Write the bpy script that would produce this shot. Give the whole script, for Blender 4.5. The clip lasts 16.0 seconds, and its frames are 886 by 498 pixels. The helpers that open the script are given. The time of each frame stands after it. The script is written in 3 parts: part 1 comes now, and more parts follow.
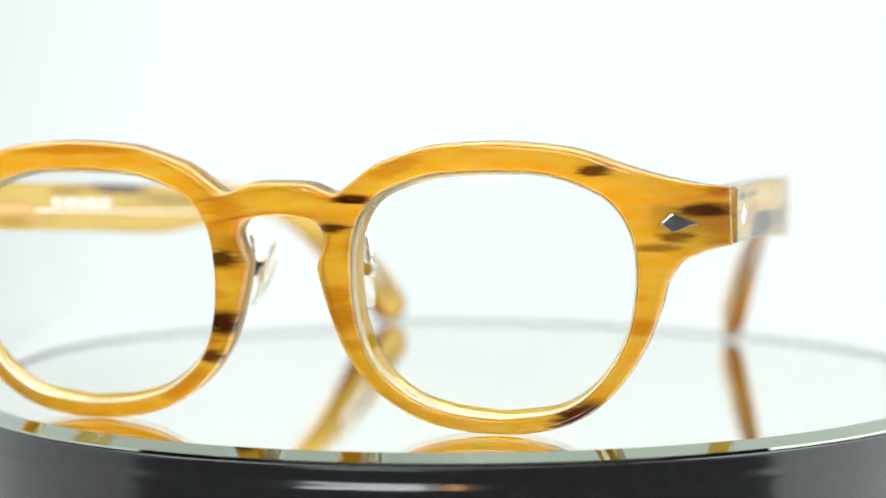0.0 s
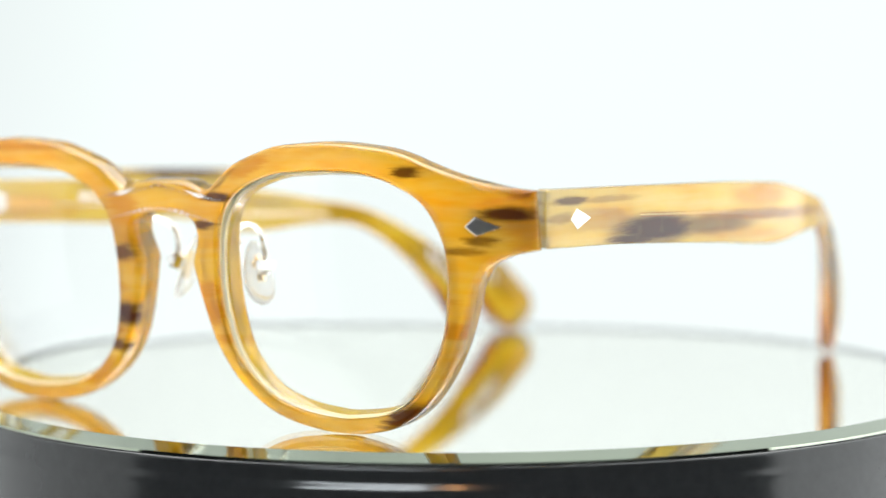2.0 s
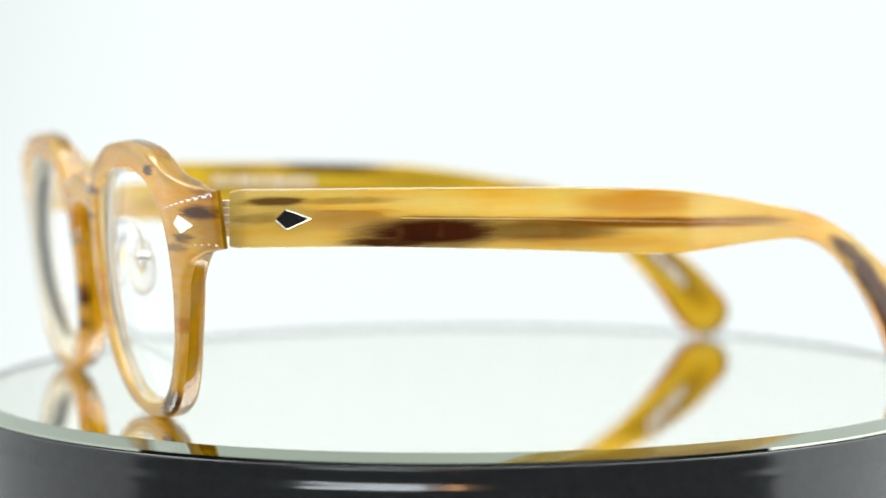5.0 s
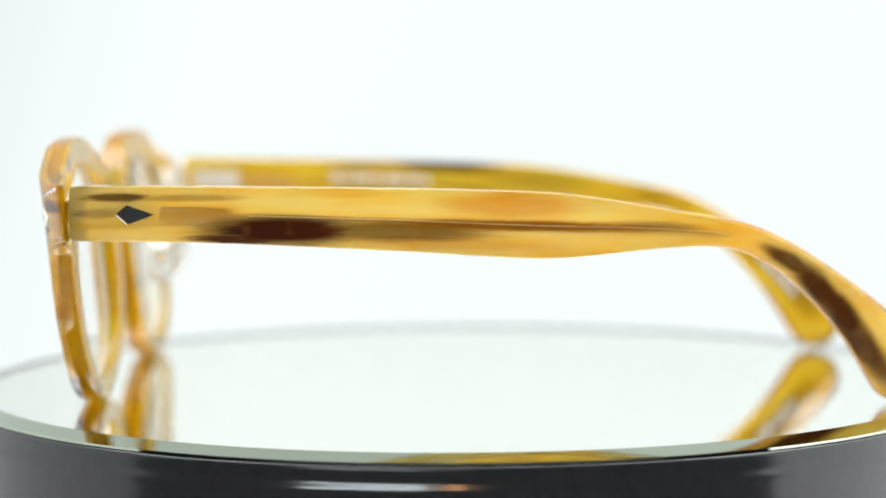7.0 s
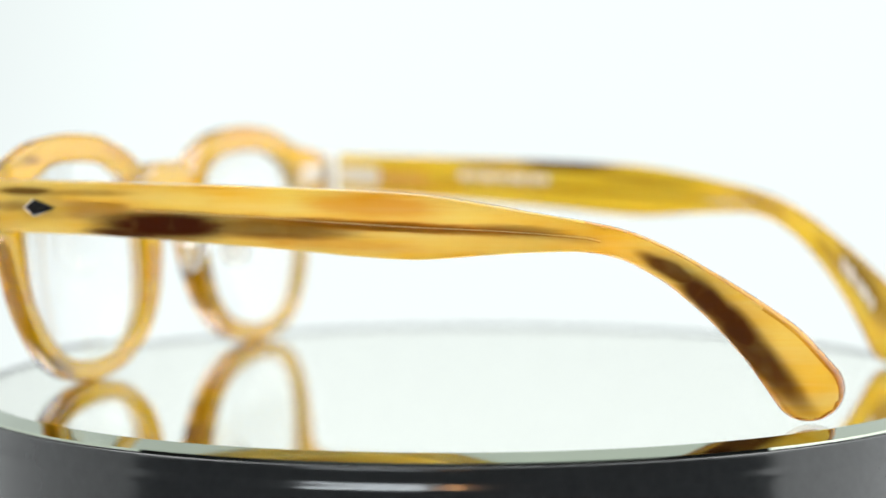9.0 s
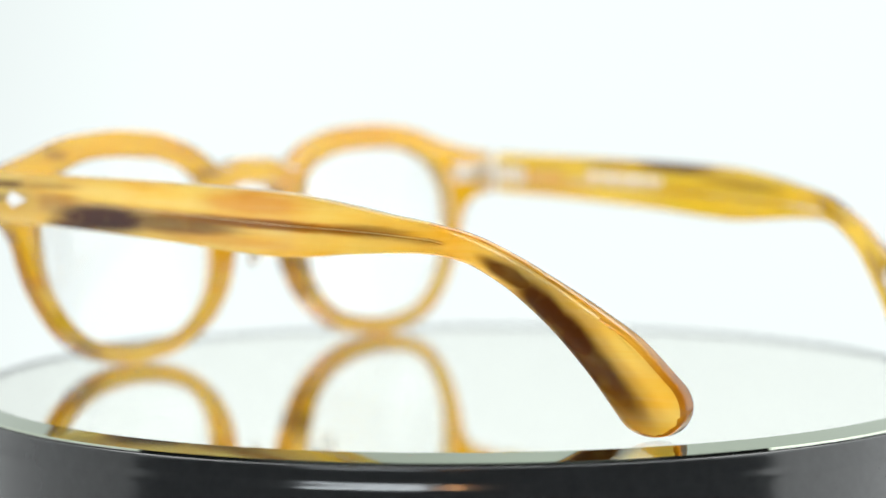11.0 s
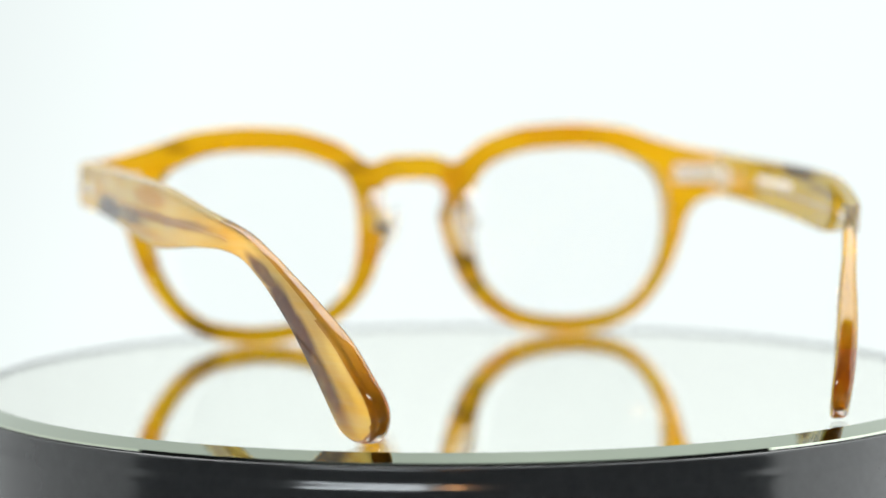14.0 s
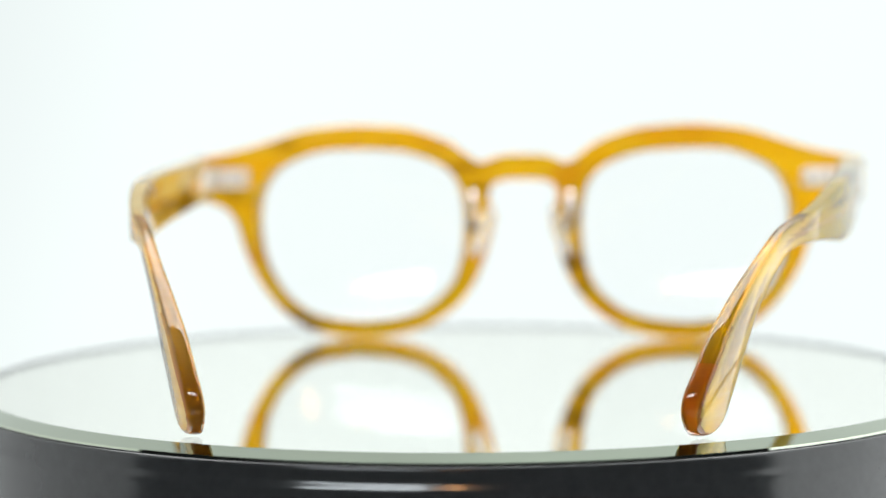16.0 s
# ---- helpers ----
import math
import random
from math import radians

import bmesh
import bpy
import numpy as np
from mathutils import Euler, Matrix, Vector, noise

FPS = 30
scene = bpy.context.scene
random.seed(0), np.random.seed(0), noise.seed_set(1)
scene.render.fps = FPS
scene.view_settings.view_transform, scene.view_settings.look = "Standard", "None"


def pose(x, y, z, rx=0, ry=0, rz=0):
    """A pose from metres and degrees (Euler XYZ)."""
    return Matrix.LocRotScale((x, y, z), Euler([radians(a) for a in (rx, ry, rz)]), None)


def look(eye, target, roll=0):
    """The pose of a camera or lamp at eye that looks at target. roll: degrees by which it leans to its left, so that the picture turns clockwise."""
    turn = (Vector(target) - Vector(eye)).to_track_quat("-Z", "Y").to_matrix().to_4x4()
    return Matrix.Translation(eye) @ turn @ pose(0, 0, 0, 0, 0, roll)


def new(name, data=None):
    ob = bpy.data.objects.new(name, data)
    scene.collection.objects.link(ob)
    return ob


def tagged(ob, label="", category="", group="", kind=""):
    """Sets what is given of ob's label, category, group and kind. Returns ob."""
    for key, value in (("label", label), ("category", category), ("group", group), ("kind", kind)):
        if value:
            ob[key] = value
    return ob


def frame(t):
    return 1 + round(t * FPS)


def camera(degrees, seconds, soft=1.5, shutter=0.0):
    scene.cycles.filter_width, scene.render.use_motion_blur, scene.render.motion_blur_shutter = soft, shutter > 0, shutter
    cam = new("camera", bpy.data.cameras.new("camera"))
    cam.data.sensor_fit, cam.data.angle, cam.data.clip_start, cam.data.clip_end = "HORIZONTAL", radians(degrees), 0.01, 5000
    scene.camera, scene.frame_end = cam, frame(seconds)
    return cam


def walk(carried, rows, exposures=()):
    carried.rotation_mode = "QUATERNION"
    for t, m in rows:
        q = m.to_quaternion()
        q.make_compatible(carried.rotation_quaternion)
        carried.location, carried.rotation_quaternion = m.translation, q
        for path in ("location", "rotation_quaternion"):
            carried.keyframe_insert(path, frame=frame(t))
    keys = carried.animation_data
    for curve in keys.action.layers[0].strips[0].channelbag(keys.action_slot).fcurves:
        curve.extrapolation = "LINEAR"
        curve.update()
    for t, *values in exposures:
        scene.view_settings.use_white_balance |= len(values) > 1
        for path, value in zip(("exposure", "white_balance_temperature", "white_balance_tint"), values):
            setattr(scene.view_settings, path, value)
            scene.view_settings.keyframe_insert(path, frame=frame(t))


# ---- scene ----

MM = 0.001

# ---- camera: a still close-up lens in front of a small turntable ----
cam = camera(22.25, 16.0, soft=1.5)
EYE = Vector((0.0, -0.42544, 0.05486))
YAW, DOWN = radians(0.473), radians(4.166)
AIM = EYE + Vector((-math.sin(YAW) * math.cos(DOWN), math.cos(YAW) * math.cos(DOWN), -math.sin(DOWN)))
cam.data.dof.use_dof = True
cam.data.dof.focus_distance = 0.354
cam.data.dof.aperture_fstop = 10.0
walk(cam, [(0.0, look(EYE, AIM, -0.375)), (16.0, look(EYE, AIM, -0.375))])

# ---- world and light ----
world = bpy.data.worlds.new("studio_air")
scene.world = world
world.use_nodes = True
world.node_tree.nodes["Background"].inputs[0].default_value = (0.9, 0.95, 1.0, 1)
world.node_tree.nodes["Background"].inputs[1].default_value = 0.02
scene.view_settings.exposure = 0.0


# ---- material helpers ----
def material(name):
    m = bpy.data.materials.new(name)
    m.use_nodes = True
    nt = m.node_tree
    return m, nt, nt.nodes["Principled BSDF"], nt.nodes["Material Output"]


def node(nt, kind, **values):
    n = nt.nodes.new(kind)
    for key, value in values.items():
        n.inputs[int(key[1:])].default_value = value
    return n


def math_node(nt, op, a, b=None, c=None, clamp=False):
    n = nt.nodes.new("ShaderNodeMath")
    n.operation, n.use_clamp = op, clamp
    for i, v in enumerate((a, b, c)):
        if v is None:
            continue
        if isinstance(v, (int, float)):
            n.inputs[i].default_value = v
        else:
            nt.links.new(v, n.inputs[i])
    return n.outputs[0]


def vec_node(nt, op, a, b):
    n = nt.nodes.new("ShaderNodeVectorMath")
    n.operation = op
    for i, v in enumerate((a, b)):
        if v is None:
            continue
        if isinstance(v, tuple):
            n.inputs[i].default_value = v
        else:
            nt.links.new(v, n.inputs[i])
    return n


def mix_colour(nt, fac, a, b):
    n = nt.nodes.new("ShaderNodeMix")
    n.data_type = "RGBA"
    for i, v in ((0, fac), (6, a), (7, b)):
        if isinstance(v, (int, float, tuple)):
            n.inputs[i].default_value = v
        else:
            nt.links.new(v, n.inputs[i])
    return n.outputs[2]


def noise_of(nt, vec, scale, detail=3.0, rough=0.55):
    n = nt.nodes.new("ShaderNodeTexNoise")
    n.inputs["Scale"].default_value = scale
    n.inputs["Detail"].default_value = detail
    n.inputs["Roughness"].default_value = rough
    nt.links.new(vec, n.inputs["Vector"])
    return n


def acetate(name, plane, streaks, tones, grain=(0.10, 0.6), clarity=0.38, polish=1.5):
    """Marbled amber cellulose acetate. plane: the two axes (in mm) in which the sheet was cut; streaks: rows of
    (a, b, half length, half height, degrees, darkness) for its brown veins; clarity: how much is seen through it."""
    m, nt, bsdf, out = material(name)
    link = nt.links.new
    tc = nt.nodes.new("ShaderNodeTexCoord")
    sep = nt.nodes.new("ShaderNodeSeparateXYZ")
    link(vec_node(nt, "MULTIPLY", tc.outputs["Object"], (1000.0, 1000.0, 1000.0)).outputs[0], sep.inputs[0])
    com = nt.nodes.new("ShaderNodeCombineXYZ")
    link(sep.outputs[plane[0]], com.inputs[0])
    link(sep.outputs[plane[1]], com.inputs[1])
    flat = com.outputs[0]
    # the veins run along the sheet: fine threads, broad clouds
    thread = noise_of(nt, vec_node(nt, "MULTIPLY", flat, (grain[0], grain[1], 1.0)).outputs[0], 1.0, 2.0, 0.5)
    cloud = noise_of(nt, vec_node(nt, "MULTIPLY", flat, (0.07, 0.15, 1.0)).outputs[0], 1.0, 3.0)
    ragged = noise_of(nt, vec_node(nt, "MULTIPLY", flat, (0.16, 1.9, 1.0)).outputs[0], 1.0, 4.0, 0.7)
    push = vec_node(nt, "MULTIPLY", vec_node(nt, "SUBTRACT", ragged.outputs["Color"], (0.5, 0.5, 0.5)).outputs[0], (8.0, 0.9, 0.0))
    torn = vec_node(nt, "ADD", flat, push.outputs[0]).outputs[0]
    blot = noise_of(nt, vec_node(nt, "MULTIPLY", flat, (0.22, 0.22, 1.0)).outputs[0], 1.0, 1.5, 0.5)
    wander = vec_node(nt, "ADD", flat, vec_node(nt, "MULTIPLY", vec_node(nt, "SUBTRACT", blot.outputs["Color"], (0.5, 0.5, 0.5)).outputs[0], (0.8, 0.8, 0.0)).outputs[0]).outputs[0]
    dark, warm = 0.0, 0.0
    for a, b, ha, hb, deg, amount in streaks:
        p = vec_node(nt, "SUBTRACT", wander if abs(deg) > 25 else torn, (a, b, 0.0)).outputs[0]
        if deg:
            r = nt.nodes.new("ShaderNodeVectorRotate")
            r.rotation_type = "Z_AXIS"
            r.inputs["Angle"].default_value = -radians(deg)
            link(p, r.inputs["Vector"])
            p = r.outputs[0]
        d = vec_node(nt, "LENGTH", vec_node(nt, "MULTIPLY", p, (1 / ha, 1 / hb, 0.0)).outputs[0], None).outputs["Value"]
        ramp = nt.nodes.new("ShaderNodeMapRange")
        ramp.interpolation_type = "SMOOTHSTEP"
        for i, v in enumerate((0.5, 1.25, abs(amount), 0.0)):
            ramp.inputs[i + 1].default_value = v
        link(d, ramp.inputs[0])
        if amount > 0:
            dark = math_node(nt, "MAXIMUM", dark, ramp.outputs[0])
        else:
            warm = math_node(nt, "MAXIMUM", warm, ramp.outputs[0])
    honey = mix_colour(nt, math_node(nt, "MULTIPLY_ADD", cloud.outputs[0], 3.0, -1.0, True), tones[0], tones[1])
    pale = math_node(nt, "MULTIPLY_ADD", thread.outputs[0], 2.6, -0.95, True)
    base = mix_colour(nt, math_node(nt, "MULTIPLY", pale, 0.6), honey, tones[2])
    fine = noise_of(nt, vec_node(nt, "MULTIPLY", flat, (0.045, 2.6, 1.0)).outputs[0], 1.0, 3.0, 0.6)
    base = mix_colour(nt, math_node(nt, "MULTIPLY", math_node(nt, "MULTIPLY_ADD", fine.outputs[0], 5.0, -2.5, True), 0.2), base, tones[1])
    base = mix_colour(nt, warm, base, (0.74, 0.34, 0.02, 1))
    dark = math_node(nt, "MULTIPLY", dark, math_node(nt, "MULTIPLY_ADD", blot.outputs[0], 0.6, 0.72, True))
    base = mix_colour(nt, dark, base, (0.115, 0.030, 0.010, 1))
    nt.nodes.remove(bsdf)
    body = nt.nodes.new("ShaderNodeBsdfDiffuse")
    glow = nt.nodes.new("ShaderNodeBsdfTranslucent")
    clear = nt.nodes.new("ShaderNodeBsdfRefraction")
    clear.inputs["Roughness"].default_value = 0.2
    clear.inputs["IOR"].default_value = 1.45
    for n in (body, glow, clear):
        link(base, n.inputs["Color"])
    gloss = nt.nodes.new("ShaderNodeBsdfGlossy")
    gloss.inputs["Roughness"].default_value = 0.045
    edge = nt.nodes.new("ShaderNodeFresnel")
    edge.inputs["IOR"].default_value = polish
    last = body.outputs[0]
    for share, shader in ((0.66, glow), (clarity, clear), (edge.outputs[0], gloss)):
        mix = nt.nodes.new("ShaderNodeMixShader")
        if isinstance(share, float):
            mix.inputs[0].default_value = share
        else:
            link(share, mix.inputs[0])
        link(last, mix.inputs[1])
        link(shader.outputs[0], mix.inputs[2])
        last = mix.outputs[0]
    link(last, out.inputs["Surface"])
    return m


def plain(name, colour, rough, metal=0.0, wear=0.06, scale=400.0, relief=0.0, **more):
    """A plain surface with faint mottling of tone and gloss."""
    m, nt, bsdf, out = material(name)
    tc = nt.nodes.new("ShaderNodeTexCoord")
    n = noise_of(nt, tc.outputs["Object"], scale, 4.0)
    low = tuple(c * (1 - 2 * wear) for c in colour) + (1,)
    high = tuple(min(1.0, c * (1 + 2 * wear)) for c in colour) + (1,)
    nt.links.new(mix_colour(nt, n.outputs[0], low, high), bsdf.inputs["Base Color"])
    nt.links.new(math_node(nt, "MULTIPLY_ADD", n.outputs[0], rough * 0.6, rough * 0.7), bsdf.inputs["Roughness"])
    bsdf.inputs["Metallic"].default_value = metal
    for key, value in more.items():
        bsdf.inputs[key.replace("_", " ")].default_value = value
    if relief:
        b = nt.nodes.new("ShaderNodeBump")
        b.inputs["Strength"].default_value = relief
        b.inputs["Distance"].default_value = 0.0002
        nt.links.new(n.outputs[0], b.inputs["Height"])
        nt.links.new(b.outputs[0], bsdf.inputs["Normal"])
    return m


def clear_lens(name):
    """Clear optical resin, coated against reflections."""
    m, nt, bsdf, out = material(name)
    bend = nt.nodes.new("ShaderNodeBsdfGlass")
    bend.inputs["Color"].default_value = (0.995, 0.998, 0.997, 1)
    bend.inputs["Roughness"].default_value = 0.0
    bend.inputs["IOR"].default_value = 1.28
    nt.links.new(bend.outputs[0], out.inputs["Surface"])
    return m


def glowing(name, colour, strength, falloff=None):
    """A surface that emits: a lamp, or cloth with its brightness put in. falloff: painted dimming (from, to, strength
    there) along the object's x.
    """
    m, nt, bsdf, out = material(name)
    em = nt.nodes.new("ShaderNodeEmission")
    em.inputs[0].default_value = (*colour, 1)
    em.inputs[1].default_value = strength
    tc = nt.nodes.new("ShaderNodeTexCoord")
    n = noise_of(nt, tc.outputs["Object"], 1.6, 2.0)
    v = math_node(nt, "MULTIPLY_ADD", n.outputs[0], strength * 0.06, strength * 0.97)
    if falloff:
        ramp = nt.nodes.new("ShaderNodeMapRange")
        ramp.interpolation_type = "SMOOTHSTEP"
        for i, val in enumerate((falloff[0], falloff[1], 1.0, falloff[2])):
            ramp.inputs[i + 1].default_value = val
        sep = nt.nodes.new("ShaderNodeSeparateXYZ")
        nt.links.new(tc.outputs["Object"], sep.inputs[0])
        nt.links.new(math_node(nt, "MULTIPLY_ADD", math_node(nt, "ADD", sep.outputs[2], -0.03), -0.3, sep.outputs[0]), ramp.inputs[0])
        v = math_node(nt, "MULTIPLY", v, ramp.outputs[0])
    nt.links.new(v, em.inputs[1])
    nt.links.new(em.outputs[0], out.inputs["Surface"])
    return m


FRONT_STREAKS = [
    (13.3, 36.9, 3.9, 0.9, 0, 0.97), (9.3, 32.2, 3.2, 0.85, 0, 0.95), (52.0, 41.6, 2.8, 1.0, 0, 0.92),
    (68.5, 35.6, 4.6, 1.2, 0, 0.95), (64.5, 31.4, 3.0, 0.9, 0, 0.75), (61.5, 29.8, 4.0, 0.7, 0, 0.6),
    (49.0, 3.2, 5.6, 1.9, 22, 0.97), (-10.0, 26.9, 3.4, 1.7, 0, 0.9), (-10.6, 16.4, 3.6, 2.3, 0, 1.0),
    (-13.0, 10.8, 3.0, 1.2, 0, 0.9), (-46.0, 7.5, 3.0, 1.2, -20, 0.7),
    (9.0, 21.3, 3.0, 1.8, 0, -0.7), (13.0, 13.5, 3.0, 0.9, 0, -0.5), (58.8, 17.4, 4.0, 1.6, 0, -0.75),
    (20.0, 42.0, 5.0, 1.6, 20, -0.6), (-9.0, 31.0, 3.6, 3.4, 0, -0.5), (10.0, 18.0, 3.5, 2.6, 0, -0.75), (-12.0, 21.0, 3.0, 1.0, 0, -0.4), (-18.0, 6.2, 5.0, 1.4, 35, -0.6), (70.5, 34.0, 2.6, 5.5, 0, -0.35), (71.0, 38.5, 2.5, 1.4, 0, -0.7), (-35.0, 44.6, 14.0, 0.8, 0, -0.6),
    (-9.0, 35.0, 4.0, 2.0, 0, -0.55), (-13.5, 13.4, 3.0, 0.8, 0, -0.8), (58.0, 22.0, 3.0, 0.7, 0, -0.4)]
TEMPLE_STREAKS = [
    (-27.5, 31.6, 14.0, 2.5, -1, 1.0), (-10.0, 31.2, 18.0, 1.6, -2, 0.66), (-35.0, 30.2, 8.5, 0.9, -2, 0.95), (-54.0, 37.2, 6.0, 0.8, 0, 0.85),
    (-43.0, 36.9, 10.0, 0.6, 0, 0.4), (10.0, 32.0, 24.0, 0.8, -2, 0.45), (12.0, 31.9, 26.0, 1.0, -2, -0.9), (33.5, 31.5, 8.0, 0.9, -3, 0.45),
    (-57.0, 34.6, 5.0, 0.9, 0, 0.45), (56.5, 24.9, 6.0, 1.5, -30, 0.92), (62.5, 19.6, 8.0, 2.4, -45, 0.95),
    (68.6, 11.6, 13.0, 2.7, -50, 0.9), (65.5, 16.3, 8.0, 2.6, -48, 0.95), (9.0, 35.3, 13.0, 2.0, -2, -0.5), (0.0, 29.2, 20.0, 1.1, -3, -0.38), (-40.0, 34.4, 7.0, 1.2, 0, -0.25)]
LEFT_STREAKS = [
    (-2.0, 37.2, 13.0, 1.5, -2, 0.9), (-22.0, 36.9, 7.0, 0.8, 0, 0.5), (18.0, 34.0, 14.0, 0.9, -4, 0.55),
    (46.0, 30.0, 8.0, 0.8, -20, 0.5), (64.0, 19.0, 8.0, 1.0, -45, 0.5), (74.0, 10.5, 6.0, 2.6, -50, 0.4), (70.5, 15.0, 9.0, 2.4, -50, 0.6), (-40.0, 31.5, 14.0, 1.0, 0, -0.4)]

MAT_FRONT = acetate("marbled_amber_acetate", (0, 2), FRONT_STREAKS, ((0.99, 0.71, 0.15, 1), (0.98, 0.55, 0.065, 1), (0.99, 0.81, 0.35, 1)))
# the veins lie near the sheet's outer face and show weaker from behind
MAT_INNER = acetate("marbled_amber_acetate_inner_face", (0, 2), [(*v[:5], v[5] * 0.5) for v in FRONT_STREAKS],
                    ((0.90, 0.66, 0.025, 1), (0.88, 0.58, 0.015, 1), (0.92, 0.72, 0.06, 1)))
MAT_TEMPLE = acetate("streaked_amber_acetate", (1, 2), TEMPLE_STREAKS, ((0.985, 0.815, 0.30, 1), (0.97, 0.655, 0.12, 1), (0.985, 0.90, 0.55, 1)), (0.03, 0.45), polish=1.43)
MAT_LEFT = acetate("honey_amber_acetate", (1, 2), LEFT_STREAKS, ((0.89, 0.70, 0.10, 1), (0.85, 0.61, 0.06, 1), (0.91, 0.77, 0.21, 1)), (0.03, 0.45))
# edge colours stand in for light absorbed and refracted on its way through the acetate
EDGE_TINTS = [(80.0, 1.0, 12.5, 13.0, -50, -0.95), (79.0, 3.0, 9.0, 9.0, -50, 0.4)]
MAT_CUT = acetate("end_on_tinted_acetate", (1, 2), EDGE_TINTS, ((0.84, 0.57, 0.012, 1), (0.78, 0.48, 0.01, 1), (0.88, 0.64, 0.03, 1)), (0.03, 0.45), 0.72)
MAT_CUT_BROWN = acetate("end_on_brown_tinted_acetate", (1, 2), EDGE_TINTS, ((0.82, 0.50, 0.085, 1), (0.70, 0.37, 0.045, 1), (0.88, 0.59, 0.17, 1)), (0.03, 0.45), 0.5)
MAT_TIP = acetate("refraction_tinted_tip_acetate", (1, 2), [], ((0.52, 0.20, 0.02, 1), (0.42, 0.14, 0.012, 1), (0.62, 0.28, 0.04, 1)), (0.03, 0.45), 0.5)
MAT_LEAF = plain("matt_silver", (0.84, 0.82, 0.77), 0.42, 0.35, 0.04, 900.0)
MAT_SILVER = plain("satin_silver", (0.80, 0.79, 0.76), 0.16, 1.0, 0.03, 900.0)
MAT_DARK = plain("painted_hole_shade", (0.05, 0.045, 0.04), 0.5, 0.3, 0.1, 900.0)
MAT_CORE = plain("amber_over_metal", (0.80, 0.50, 0.12), 0.12, 0.0, 0.06, 700.0)
# pale colour for the glint painted along the core wire
MAT_GLINT = plain("painted_wire_glint", (0.97, 0.76, 0.36), 0.12, 0.0, 0.05, 700.0)
MAT_LINE = plain("brown_over_metal", (0.42, 0.16, 0.03), 0.15, 0.0, 0.1, 700.0)
MAT_STEEL = plain("polished_steel", (0.72, 0.71, 0.69), 0.10, 1.0, 0.04, 900.0)
MAT_PAD = plain("milky_silicone", (0.93, 0.92, 0.88), 0.12, 0.0, 0.03, 300.0, Transmission_Weight=0.8, IOR=1.38)
MAT_LENS = clear_lens("coated_clear_resin")
MAT_GROUND = plain("ground_lens_edge", (0.96, 0.93, 0.82), 0.5, 0.0, 0.04, 500.0)
# cream painted on the groove stands in for the lens bevel reflecting white
MAT_GROOVE = plain("painted_cream_lens_bevel", (0.95, 0.80, 0.47), 0.35, 0.0, 0.05, 500.0, Subsurface_Weight=0.0)
MAT_GOLD = plain("pale_gold", (0.85, 0.68, 0.42), 0.18, 1.0, 0.03, 900.0)
MAT_PRINT = plain("silver_print", (0.90, 0.88, 0.84), 0.35, 0.1, 0.04, 900.0)
MAT_MIRROR = plain("silvered_glass", (0.995, 1.0, 0.965), 0.002, 1.0, 0.0, 30.0)
MAT_GLASS = plain("clear_plate_glass", (1.0, 1.0, 0.985), 0.0, 0.0, 0.0, 30.0, Transmission_Weight=1.0, IOR=1.1)
MAT_EDGE = plain("silvered_green_bevel", (0.385, 0.425, 0.34), 0.05, 1.0, 0.03, 60.0)
MAT_BLACK = plain("black_plastic", (0.022, 0.024, 0.025), 0.14, 0.0, 0.12, 500.0, IOR=1.42)
MAT_SHEET = plain("white_cloth", (0.86, 0.87, 0.87), 0.7, 0.0, 0.02, 60.0, 0.3)
# backdrop light is put in as emission, with a painted dimming towards the left
MAT_BACK = glowing("self_lit_white_cloth", (0.925, 1.0, 0.99), 1.025, (-0.04, -0.26, 0.86))
MAT_WEST = glowing("dimmer_side_cloth", (0.96, 1.0, 1.0), 1.4)
MAT_EAST = glowing("glowing_side_cloth", (0.96, 1.0, 1.0), 3.0)
MAT_TOP = glowing("glowing_top_cloth", (0.98, 1.0, 1.0), 7.5)
MAT_ROOM = plain("dim_grey_wall", (0.055, 0.058, 0.062), 0.8, 0.0, 0.2, 5.0)
MAT_WINDOW = glowing("daylight_window", (0.88, 0.96, 1.0), 23.0)
MAT_LED = glowing("white_light_panel", (1.0, 0.98, 0.94), 15.0)
MAT_WARM = glowing("warm_bulb", (1.0, 0.5, 0.2), 30.0)


# ---- mesh helpers ----
def part(name, bm, mat, parent=None, label="", smooth=True, sharp=38):
    """Links a bmesh as one mesh object under a thing or a part."""
    bmesh.ops.recalc_face_normals(bm, faces=bm.faces)
    if smooth:
        bm.normal_update()
        for f in bm.faces:
            f.smooth = not (abs(f.normal.z) > 0.999 and f.calc_area() > 4e-7)
        for e in bm.edges:
            if len(e.link_faces) == 2 and e.calc_face_angle(0) > radians(sharp):
                e.smooth = False
    me = bpy.data.meshes.new(name)
    bm.to_mesh(me)
    bm.free()
    me.materials.append(mat)
    ob = new(name, me)
    ob.parent = parent
    if label:
        ob["label"] = label
    return ob


def empty(name, m=None):
    ob = new(name)
    ob.empty_display_size = 0.01
    if m:
        ob.matrix_basis = m
    return ob


def spline(points, closed, steps=12):
    """A Catmull-Rom curve through points."""
    pts = [Vector(p) for p in points]
    n, res = len(pts), []
    for i in range(n if closed else n - 1):
        p = [pts[(i + k) % n] if closed else pts[min(max(i + k, 0), n - 1)] for k in (-1, 0, 1, 2)]
        for s in range(steps):
            t = s / steps
            res.append(0.5 * (2 * p[1] + (p[2] - p[0]) * t + (2 * p[0] - 5 * p[1] + 4 * p[2] - p[3]) * t * t
                              + (3 * p[1] - p[0] - 3 * p[2] + p[3]) * t ** 3))
    if not closed:
        res.append(pts[-1])
    return res


